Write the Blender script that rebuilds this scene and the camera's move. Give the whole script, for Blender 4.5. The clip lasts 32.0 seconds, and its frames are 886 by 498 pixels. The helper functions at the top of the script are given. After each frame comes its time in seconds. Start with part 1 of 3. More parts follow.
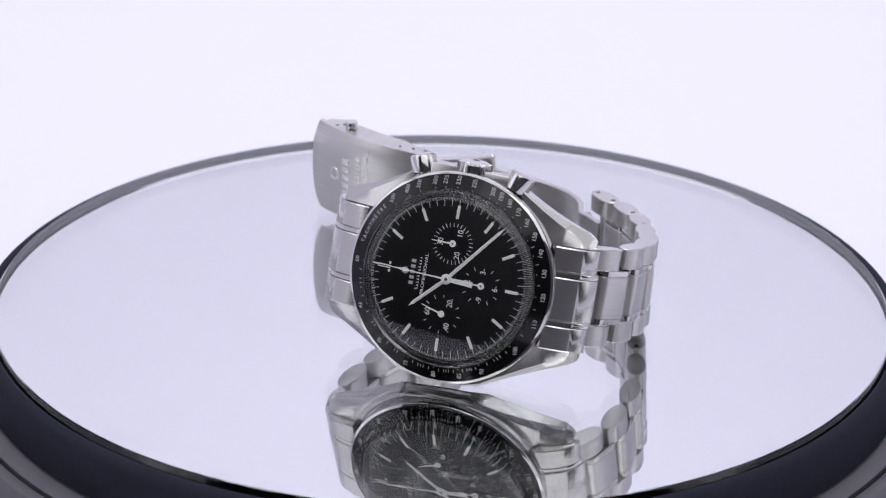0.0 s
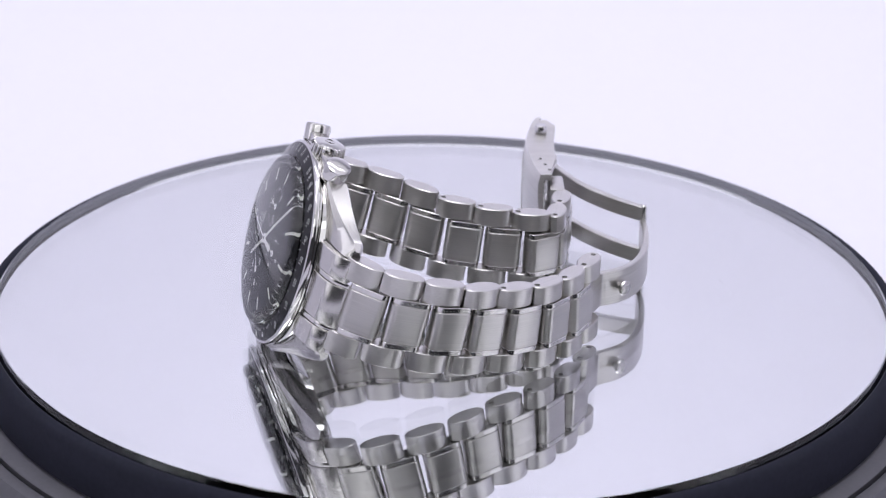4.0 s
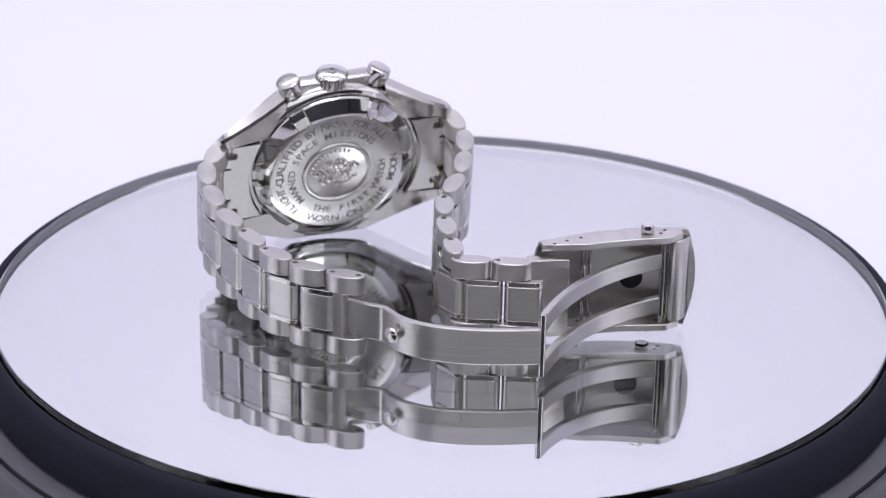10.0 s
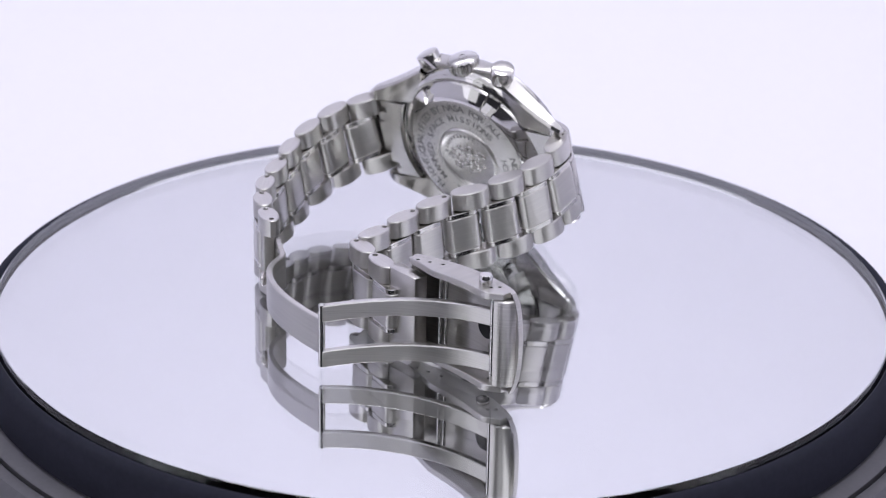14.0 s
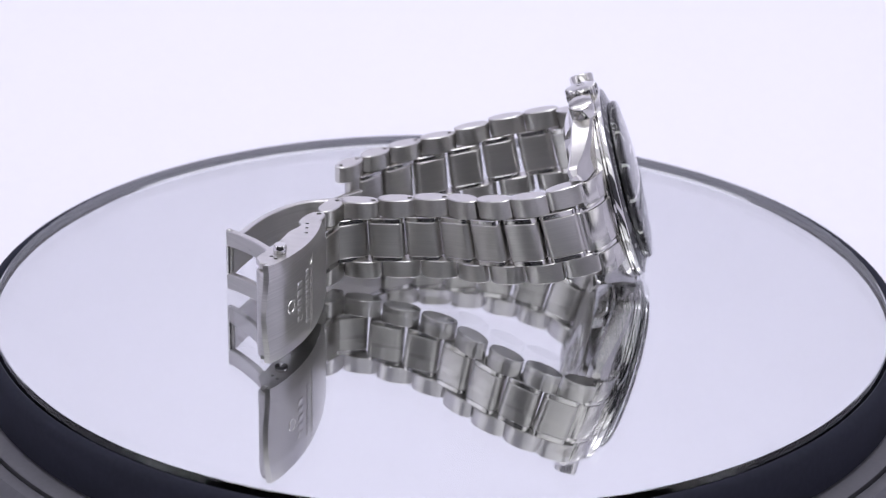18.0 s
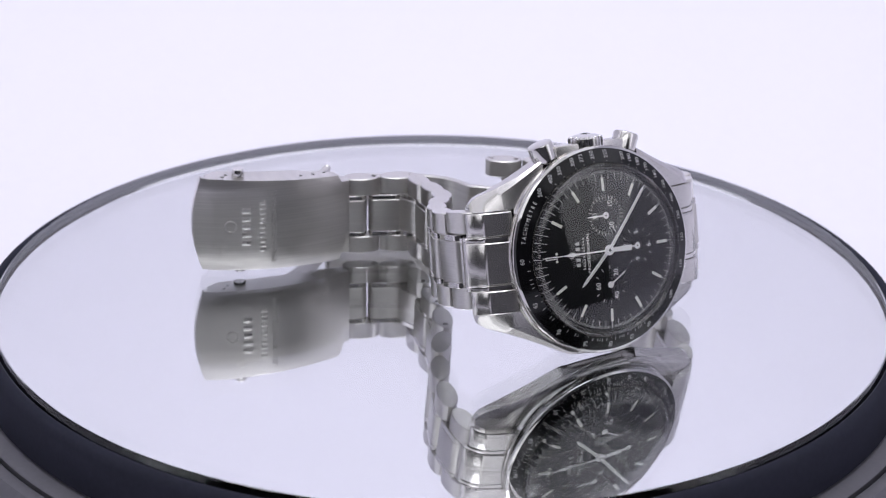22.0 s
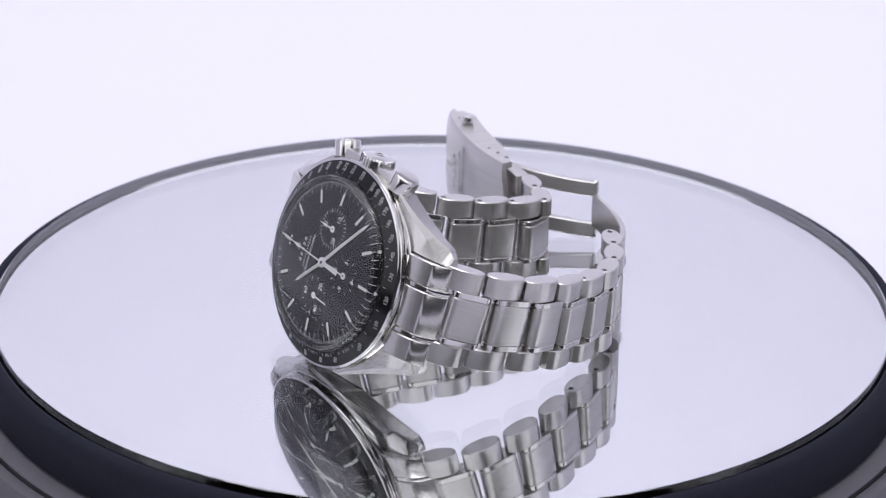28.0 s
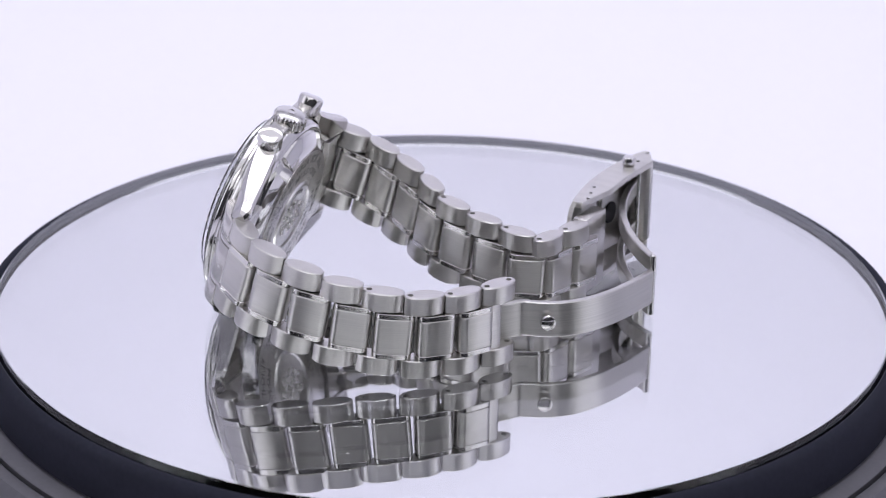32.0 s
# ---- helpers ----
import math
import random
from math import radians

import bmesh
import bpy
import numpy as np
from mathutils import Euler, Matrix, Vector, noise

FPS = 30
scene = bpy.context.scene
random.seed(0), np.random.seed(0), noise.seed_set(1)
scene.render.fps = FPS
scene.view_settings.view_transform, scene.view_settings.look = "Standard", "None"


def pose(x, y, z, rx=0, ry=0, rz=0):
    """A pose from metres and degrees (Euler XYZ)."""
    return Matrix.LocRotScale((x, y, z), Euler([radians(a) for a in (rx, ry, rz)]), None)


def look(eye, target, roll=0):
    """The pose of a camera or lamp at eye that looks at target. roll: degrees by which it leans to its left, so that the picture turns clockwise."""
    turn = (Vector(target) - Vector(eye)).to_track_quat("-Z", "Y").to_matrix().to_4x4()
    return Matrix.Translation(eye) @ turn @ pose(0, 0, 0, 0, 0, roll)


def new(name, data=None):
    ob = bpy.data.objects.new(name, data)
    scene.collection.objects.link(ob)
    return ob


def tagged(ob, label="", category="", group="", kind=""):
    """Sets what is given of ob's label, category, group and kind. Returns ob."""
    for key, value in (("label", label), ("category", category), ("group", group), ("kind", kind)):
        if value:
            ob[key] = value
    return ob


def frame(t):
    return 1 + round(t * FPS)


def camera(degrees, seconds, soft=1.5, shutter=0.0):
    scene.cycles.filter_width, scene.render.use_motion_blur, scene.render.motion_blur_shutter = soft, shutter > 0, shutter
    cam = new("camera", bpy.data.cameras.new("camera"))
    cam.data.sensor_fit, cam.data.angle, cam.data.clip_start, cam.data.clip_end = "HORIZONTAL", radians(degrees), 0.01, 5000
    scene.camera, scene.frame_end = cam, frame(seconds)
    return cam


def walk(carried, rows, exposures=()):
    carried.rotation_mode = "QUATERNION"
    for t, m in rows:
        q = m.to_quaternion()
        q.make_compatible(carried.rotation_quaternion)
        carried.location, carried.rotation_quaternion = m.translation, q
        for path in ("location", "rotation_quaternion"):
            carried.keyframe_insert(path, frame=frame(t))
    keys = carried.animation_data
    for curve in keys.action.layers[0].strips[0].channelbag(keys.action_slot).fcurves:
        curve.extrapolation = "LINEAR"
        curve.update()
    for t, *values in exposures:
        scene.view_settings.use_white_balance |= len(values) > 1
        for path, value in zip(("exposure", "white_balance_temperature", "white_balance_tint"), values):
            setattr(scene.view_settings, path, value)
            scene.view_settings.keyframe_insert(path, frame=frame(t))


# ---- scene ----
cam = camera(21.01, 32.0, soft=1.1)
CAM = look((0.0, -0.45543, 0.20513), (0.0, 0.4638, -0.18824), 1.086)
walk(cam, [(0.0, CAM), (32.0, CAM)])
cam.data.dof.use_dof = True
cam.data.dof.focus_distance = 0.462
cam.data.dof.aperture_fstop = 30.0
TURN = -14.0839  # degrees a second

# ---- light of the photo tent ----
world = bpy.data.worlds.new("room")
scene.world = world
world.use_nodes = True
world.node_tree.nodes["Background"].inputs[0].default_value = (0.80, 0.80, 0.90, 1)
world.node_tree.nodes["Background"].inputs[1].default_value = 0.32
scene.view_settings.exposure = 0.0


def softbox(name, eye, target, sx, sy, watts, colour=(0.93, 0.93, 1.0)):
    d = bpy.data.lights.new(name, "AREA")
    d.shape, d.size, d.size_y, d.energy, d.color = "RECTANGLE", sx, sy, watts, colour
    ob = new(name, d)
    ob.matrix_world = look(eye, target)
    return ob


# wide unseen area lamp, stands in for the evenly bright tent roof
softbox("top_fill", (0, -0.10, 0.74), (0, -0.08, 0), 1.50, 1.30, 4.4)
softbox("top_lamp", (0, -0.10, 0.72), (0, -0.08, 0), 0.40, 0.30, 1.5)
# fill added to brighten the paper sweep, no such lamp known
softbox("backdrop_fill", (0, 0.30, 0.70), (0, 0.80, 0.25), 0.90, 0.25, 2.85)
# invented fill above the camera, lifts the hands, print and front-facing steel
softbox("front_fill", (0, -0.74, 0.66), (0, 0, 0.02), 0.90, 0.36, 1.25)
# two assumed fills left and right, added for the satin steel
softbox("side_fill", (-0.78, -0.30, 0.36), (0, 0, 0.02), 0.50, 0.60, 0.85)
softbox("side_fill", (0.78, -0.30, 0.36), (0, 0, 0.02), 0.50, 0.60, 0.75)


# ---- materials ----
def material(name, base, rough=0.5, metal=0.0, spec=0.5):
    m = bpy.data.materials.new(name)
    m.use_nodes = True
    b = m.node_tree.nodes["Principled BSDF"]
    b.inputs["Base Color"].default_value = (*base, 1)
    b.inputs["Roughness"].default_value = rough
    b.inputs["Metallic"].default_value = metal
    b.inputs["Specular IOR Level"].default_value = spec
    return m


def grain(m, scale, stretch, bump, vary, rough=(0.2, 0.3), detail=4.0):
    """Streaks or speckle at two scales: bump, tone and gloss."""
    t = m.node_tree
    b = t.nodes["Principled BSDF"]
    co = t.nodes.new("ShaderNodeTexCoord")
    mp = t.nodes.new("ShaderNodeMapping")
    mp.inputs["Scale"].default_value = stretch
    n1 = t.nodes.new("ShaderNodeTexNoise")
    n1.inputs["Scale"].default_value = scale
    n1.inputs["Detail"].default_value = detail
    n2 = t.nodes.new("ShaderNodeTexNoise")
    n2.inputs["Scale"].default_value = scale * 0.012
    n2.inputs["Detail"].default_value = 3.0
    t.links.new(co.outputs["Object"], mp.inputs["Vector"])
    t.links.new(mp.outputs["Vector"], n1.inputs["Vector"])
    t.links.new(co.outputs["Object"], n2.inputs["Vector"])
    bp = t.nodes.new("ShaderNodeBump")
    bp.inputs["Strength"].default_value = bump
    bp.inputs["Distance"].default_value = 0.00005
    t.links.new(n1.outputs["Fac"], bp.inputs["Height"])
    t.links.new(bp.outputs["Normal"], b.inputs["Normal"])
    mix = t.nodes.new("ShaderNodeMath")
    mix.operation = "MULTIPLY_ADD"
    mix.inputs[1].default_value = 0.35
    half = t.nodes.new("ShaderNodeMath")
    half.operation = "MULTIPLY_ADD"
    half.inputs[1].default_value, half.inputs[2].default_value = 1.0, 0.325
    t.links.new(n1.outputs["Fac"], half.inputs[0])
    t.links.new(n2.outputs["Fac"], mix.inputs[0])
    t.links.new(half.outputs[0], mix.inputs[2])
    rr = t.nodes.new("ShaderNodeMapRange")
    rr.inputs["From Min"].default_value, rr.inputs["From Max"].default_value = 0.6, 1.4
    rr.inputs["To Min"].default_value, rr.inputs["To Max"].default_value = rough
    t.links.new(mix.outputs[0], rr.inputs["Value"])
    t.links.new(rr.outputs["Result"], b.inputs["Roughness"])
    base = tuple(b.inputs["Base Color"].default_value)
    cr = t.nodes.new("ShaderNodeMapRange")
    cr.inputs["From Min"].default_value, cr.inputs["From Max"].default_value = 0.6, 1.4
    cr.inputs["To Min"].default_value, cr.inputs["To Max"].default_value = 1 - vary, 1 + vary
    t.links.new(mix.outputs[0], cr.inputs["Value"])
    sc = t.nodes.new("ShaderNodeVectorMath")
    sc.operation = "SCALE"
    sc.inputs[0].default_value = base[:3]
    t.links.new(cr.outputs["Result"], sc.inputs["Scale"])
    t.links.new(sc.outputs["Vector"], b.inputs["Base Color"])
    return m


def brushed(m, amount=0.5, turn=0.25):
    """Gloss drawn out across the brush lines, which run round the piece's own z axis."""
    t = m.node_tree
    b = t.nodes["Principled BSDF"]
    tan = t.nodes.new("ShaderNodeTangent")
    tan.direction_type, tan.axis = "RADIAL", "Z"
    t.links.new(tan.outputs["Tangent"], b.inputs["Tangent"])
    b.inputs["Anisotropic"].default_value = amount
    b.inputs["Anisotropic Rotation"].default_value = turn
    return m


STEEL = (0.60, 0.585, 0.565)
satin = brushed(grain(material("satin_steel", STEEL, 0.3, 1.0), 8000, (0.012, 1, 1), 0.0, 0.13, (0.27, 0.31), 3.0))
satin_flat = brushed(grain(material("satin_steel_edge", STEEL, 0.3, 1.0), 5000, (0.01, 0.01, 1), 0.0, 0.16, (0.26, 0.34), 3.0))
polished = grain(material("polished_steel", (0.66, 0.65, 0.635), 0.06, 1.0), 1500, (1, 1, 1), 0.004, 0.02, (0.04, 0.07))
strip_steel = grain(material("fine_polished_steel", (0.64, 0.625, 0.605), 0.18, 1.0), 5000, (0.02, 1, 1), 0.01, 0.05, (0.08, 0.13))
case_satin = grain(material("case_satin_steel", STEEL, 0.3, 1.0), 8000, (0.015, 1, 1), 0.005, 0.13, (0.2, 0.28), 3.0)
back_satin = grain(material("caseback_satin_steel", (0.76, 0.745, 0.725), 0.3, 1.0), 13000, (1, 0.015, 1), 0.006, 0.08, (0.24, 0.32), 3.0)
engraved = grain(material("engraved_steel", (0.30, 0.295, 0.285), 0.5, 1.0), 8000, (1, 1, 1), 0.3, 0.2, (0.45, 0.6))
recess = grain(material("dark_recess", (0.05, 0.05, 0.05), 0.5, 0.6), 5000, (1, 1, 1), 0.2, 0.2, (0.4, 0.6))
dial_black = grain(material("matte_black_dial", (0.0045, 0.0045, 0.005), 0.4, 0.0, 0.1), 12000, (1, 1, 1), 0.0, 0.1, (0.34, 0.4))
sub_black = grain(material("grooved_black_subdial", (0.0055, 0.0055, 0.006), 0.5, 0.0, 0.06), 9000, (1, 1, 1), 0.0, 0.15, (0.38, 0.42))
bezel_black = grain(material("black_anodised_insert", (0.003, 0.003, 0.0035), 0.2, 0.0, 0.4), 9000, (1, 1, 1), 0.0, 0.15, (0.10, 0.13))
white_print = material("white_print", (0.85, 0.85, 0.85), 0.5)
grey_print = material("silver_print", (0.44, 0.44, 0.44), 0.45)
lume = grain(material("pale_lume", (0.72, 0.74, 0.68), 0.6), 9000, (1, 1, 1), 0.1, 0.04, (0.55, 0.7))
hand_white = material("white_lacquer", (0.88, 0.88, 0.88), 0.35)
black_plastic = grain(material("black_plastic", (0.010, 0.010, 0.013), 0.4, 0.0, 0.3), 900, (1, 1, 1), 0.1, 0.2, (0.32, 0.45))
edge_grey = grain(material("ground_glass_edge", (0.085, 0.09, 0.11), 0.8, 0.0, 0.03), 1500, (1, 1, 1), 0.05, 0.15, (0.7, 0.85))
ghost_grey = grain(material("grey_ghost_reflection", (0.07, 0.073, 0.09), 0.5, 0.0, 0.2), 1500, (1, 1, 1), 0.05, 0.1, (0.4, 0.6))
rim_black = grain(material("matte_black_rim", (0.024, 0.025, 0.036), 0.8, 0.0, 0.03), 900, (1, 1, 1), 0.08, 0.15, (0.7, 0.85))
grey_plastic = grain(material("charcoal_plastic", (0.10, 0.098, 0.112), 0.45, 0.0, 0.3), 900, (1, 1, 1), 0.1, 0.15, (0.4, 0.55))
paper = grain(material("white_paper", (0.80, 0.785, 0.87), 0.85), 260, (1, 1, 1), 0.05, 0.015, (0.8, 0.9))
fabric = grain(material("white_tent_fabric", (0.74, 0.73, 0.79), 0.9), 700, (1, 1, 1), 0.15, 0.02, (0.85, 0.95))
dark_wall = grain(material("grey_rear_wall", (0.06, 0.06, 0.065), 0.9), 700, (1, 1, 1), 0.15, 0.05, (0.85, 0.95))
silvering = grain(material("mirror_silvering", (0.765, 0.77, 0.775), 0.0, 1.0), 40, (1, 1, 1), 0.0, 0.01, (0.0, 0.004))
scratch_mat = material("grey_scratch", (0.30, 0.30, 0.32), 0.7)


pane_glass = bpy.data.materials.new("clear_glass")
pane_glass.use_nodes = True
_g = pane_glass.node_tree.nodes["Principled BSDF"]
_g.inputs["Base Color"].default_value = (0.985, 0.995, 0.99, 1)
_g.inputs["Transmission Weight"].default_value = 1.0
_g.inputs["Roughness"].default_value = 0.0
_g.inputs["IOR"].default_value = 1.52
crystal_mat = bpy.data.materials.new("acrylic_crystal")
crystal_mat.use_nodes = True
_g = crystal_mat.node_tree.nodes["Principled BSDF"]
_g.inputs["Base Color"].default_value = (0.99, 0.99, 0.99, 1)
_g.inputs["Transmission Weight"].default_value = 1.0
_g.inputs["Roughness"].default_value = 0.0
_g.inputs["IOR"].default_value = 1.49

MM = 0.001


# ---- mesh helpers: all lengths in millimetres ----
def mesh_of(name, bm, mat, m=None, smooth=40):
    if m is not None:
        bm.transform(m)
    bmesh.ops.recalc_face_normals(bm, faces=bm.faces)
    bm.transform(Matrix.Diagonal((MM, MM, MM, 1)))
    for e in bm.edges:
        e.smooth = len(e.link_faces) == 2 and e.calc_face_angle(0) < radians(smooth)
    for f in bm.faces:
        f.smooth = True
    me = bpy.data.meshes.new(name)
    bm.to_mesh(me)
    bm.free()
    me.materials.append(mat)
    return me


def part(name, bm, mat, parent, label="", m=None, smooth=40):
    ob = new(name, mesh_of(name, bm, mat, m, smooth))
    ob.parent = parent
    if label:
        tagged(ob, label)
    return ob


def place(m):
    """A pose with millimetre translation, as metres."""
    q = m.copy()
    q.translation = m.translation * MM
    return q


def thing(name, label, category, group="", kind=""):
    ob = new(name)
    ob.empty_display_size = 0.01
    return tagged(ob, label, category, group, kind)


def loops(bm, rings, close=True, cap=True):
    """Skin between rings of equal length; caps are n-gons."""
    vs = [[bm.verts.new(v) for v in r] for r in rings]
    n = len(vs[0])
    for a, b in zip(vs, vs[1:]):
        for i in range(n if close else n - 1):
            j = (i + 1) % n
            bm.faces.new((a[i], a[j], b[j], b[i]))
    if cap:
        bm.faces.new(vs[0])
        bm.faces.new(vs[-1])
    return vs


def revolve(profile, seg=96, cap=False, warp=None):
    """A turned form from (r, z) points about z; r = 0 ends close to a point."""
    bm = bmesh.new()
    rings = []
    for i, (r, z) in enumerate(profile):
        if r < 1e-6:
            rings.append([bm.verts.new((0, 0, z))])
            continue
        row = []
        for k in range(seg):
            a = 2 * math.pi * k / seg
            rr, zz = warp(i, a, r, z) if warp else (r, z)
            row.append(bm.verts.new((rr * math.cos(a), rr * math.sin(a), zz)))
        rings.append(row)
    for a, b in zip(rings, rings[1:]):
        for k in range(seg):
            j = (k + 1) % seg
            if len(a) == 1 and len(b) == 1:
                continue
            if len(a) == 1:
                bm.faces.new((a[0], b[k], b[j]))
            elif len(b) == 1:
                bm.faces.new((a[k], a[j], b[0]))
            else:
                bm.faces.new((a[k], a[j], b[j], b[k]))
    if cap:
        for r in (rings[0], rings[-1]):
            if len(r) > 2:
                bm.faces.new(r)
    return bm


def turned_ring(profile, seg=96):
    """A closed section turned about z."""
    return revolve(list(profile) + [profile[0]], seg)


def box(x0, x1, y0, y1, z0, z1, bevel=0.0):
    bm = bmesh.new()
    bmesh.ops.create_cube(bm, size=1)
    bm.transform(Matrix.Translation(((x0 + x1) / 2, (y0 + y1) / 2, (z0 + z1) / 2)) @ Matrix.Diagonal((x1 - x0, y1 - y0, z1 - z0, 1)))
    if bevel:
        bmesh.ops.bevel(bm, geom=bm.edges[:], offset=bevel, segments=2, affect="EDGES", profile=0.5)
    return bm


def join(*bms):
    out = bms[0]
    for b in bms[1:]:
        me = bpy.data.meshes.new("tmp")
        b.to_mesh(me)
        b.free()
        out.from_mesh(me)
        bpy.data.meshes.remove(me)
    return out


def rod(a, b, r, seg=16, bevel=0.0):
    a, b = Vector(a), Vector(b)
    d = b - a
    c = min(bevel, r * 0.5)
    prof = [(0, 0), (r - c, 0), (r, c), (r, d.length - c), (r - c, d.length), (0, d.length)]
    bm = revolve(prof, seg)
    bm.transform(Matrix.Translation(a) @ d.to_track_quat("Z", "Y").to_matrix().to_4x4())
    return bm


def prism(outline, z0, z1, bevel=0.12, hole=None, hole_depth=0.7, holes=()):
    """An outline in x, y extruded from z0 to z1 with softened rims; round holes sunk in its top and bottom."""
    bm = bmesh.new()
    n = len(outline)
    cx, cy = sum(p[0] for p in outline) / n, sum(p[1] for p in outline) / n

    def inset(d):
        out = []
        for i in range(n):
            a, p, b = Vector(outline[i - 1]), Vector(outline[i]), Vector(outline[(i + 1) % n])
            e = (b - a).normalized()
            nn = Vector((-e.y, e.x))
            if nn.dot(Vector((cx, cy)) - p) < 0:
                nn = -nn
            out.append(p + nn * d)
        return out

    ins = inset(bevel)
    rings = [[(p[0], p[1], z0) for p in ins], [(p[0], p[1], z0 + bevel) for p in outline],
             [(p[0], p[1], z1 - bevel) for p in outline], [(p[0], p[1], z1) for p in ins]]
    vs = loops(bm, rings, cap=False)
    if not holes:
        bm.faces.new(vs[0])
        bm.faces.new(vs[-1])
        return bm
    for ring, z, s in ((vs[0], z0, 1), (vs[-1], z1, -1)):
        edges = [bm.edges.get((ring[i], ring[(i + 1) % n])) for i in range(n)]
        for hx, hy, hr in holes:
            hv = [bm.verts.new((hx + hr * math.cos(2 * math.pi * k / 12), hy + hr * math.sin(2 * math.pi * k / 12), z)) for k in range(12)]
            lo = [bm.verts.new((v.co.x, v.co.y, z + s * hole_depth)) for v in hv]
            for k in range(12):
                edges.append(bm.edges.new((hv[k], hv[(k + 1) % 12])))
                bm.faces.new((hv[k], hv[(k + 1) % 12], lo[(k + 1) % 12], lo[k]))
            bm.faces.new(lo)
        bmesh.ops.triangle_fill(bm, use_beauty=True, edges=edges)
    return bm


def band(path, lows, highs, thick, bevel=0.15):
    """An upright strip along a plan path: its lower and upper edge heights and its thickness."""
    bm = bmesh.new()
    rings = []
    n = len(path)
    for i, p in enumerate(path):
        a, b = Vector(path[max(i - 1, 0)]), Vector(path[min(i + 1, n - 1)])
        e = (b - a).normalized()
        s = Vector((-e.y, e.x)) * (thick / 2)
        p = Vector(p)
        lo, hi = lows[i], highs[i]
        k = 1 - bevel / (thick / 2)
        sec = [(-1, lo + bevel), (-k, lo), (k, lo), (1, lo + bevel), (1, hi - bevel), (k, hi), (-k, hi), (-1, hi - bevel)]
        rings.append([(p.x + s.x * u, p.y + s.y * u, z) for u, z in sec])
    loops(bm, rings)
    return bm


def arc(a, m, b, n):
    """Points of the quadratic curve from a over m to b."""
    a, m, b = Vector(a), Vector(m), Vector(b)
    c = 2 * m - (a + b) / 2
    return [tuple((1 - t) ** 2 * a + 2 * t * (1 - t) * c + t * t * b) for t in (i / (n - 1) for i in range(n))]


def ramp(a, b, n):
    return [a + (b - a) * i / (n - 1) for i in range(n)]


_glyphs = {}


def letters(text, height, depth=0.03, width=1.0, weight=0.0):
    """Lettering centred on the origin, facing +z, with its cap height and an added stroke weight."""
    key = (text, weight)
    if key not in _glyphs:
        cu = bpy.data.curves.new("glyph", "FONT")
        cu.body, cu.align_x, cu.align_y, cu.size = text, "CENTER", "CENTER", 1.0
        cu.resolution_u, cu.offset = 3, weight
        ob = bpy.data.objects.new("glyph", cu)
        scene.collection.objects.link(ob)
        dg = bpy.context.evaluated_depsgraph_get()
        me = bpy.data.meshes.new_from_object(ob.evaluated_get(dg))
        bpy.data.objects.remove(ob)
        _glyphs[key] = me
    bm = bmesh.new()
    bm.from_mesh(_glyphs[key])
    r = bmesh.ops.extrude_face_region(bm, geom=bm.faces[:])
    bmesh.ops.translate(bm, verts=[v for v in r["geom"] if isinstance(v, bmesh.types.BMVert)], vec=(0, 0, 1))
    k = height / 0.70
    bm.transform(Matrix.Diagonal((k * width, k, depth, 1)))
    return bm


# ---- the tent and the table ----
def sweep():
    bm = bmesh.new()
    sec = [(-0.9, -0.055), (0.55, -0.055)]
    sec += [(0.55 + 0.25 * math.sin(a), 0.195 - 0.25 * math.cos(a)) for a in (radians(10 * k) for k in range(1, 10))]
    sec += [(0.80, 1.38)]
    back = [(y + 0.002, z - 0.002) for y, z in sec]
    ring = sec + back[::-1]
    loops(bm, [[(x * 1000, y * 1000, z * 1000) for y, z in ring] for x in (-0.848, 0.848)])
    me = mesh_of("backdrop", bm, paper)
    return tagged(new("backdrop", me), "seamless white paper sweep under and behind the turntable", "backdrop", kind="structure")


def tent_wall(name, x):
    bm = box(x - 20, x + 20, -450, 820, -54, 1400)
    return tagged(new(name, mesh_of(name, bm, fabric)), "white light tent side beside the paper sweep", "wall", kind="structure")


# unseen panels, added so that the watch crystal reflects something dark
def studio_wall(name, x):
    bm = box(x - 20, x + 20, -900, -451, -54, 1400)
    return tagged(new(name, mesh_of(name, bm, dark_wall)), "unseen dark grey panel beside the open tent front, added to darken crystal reflections", "wall", kind="structure")


def tent_roof():
    bm = box(-890, 890, -900, 820, 1402, 1430)
    return tagged(new("ceiling", mesh_of("ceiling", bm, fabric)), "white light tent roof above the added lamps", "ceiling", kind="structure")


sweep()
tent_wall("wall_west", -870)
tent_wall("wall_east", 870)
studio_wall("dark_panel_southwest", -870)
studio_wall("dark_panel_southeast", 870)
tagged(new("wall_south", mesh_of("wall_south", box(-890, 890, -940, -902, -54, 1400), dark_wall)), "grey studio wall behind the camera", "wall", kind="structure")
tent_roof()


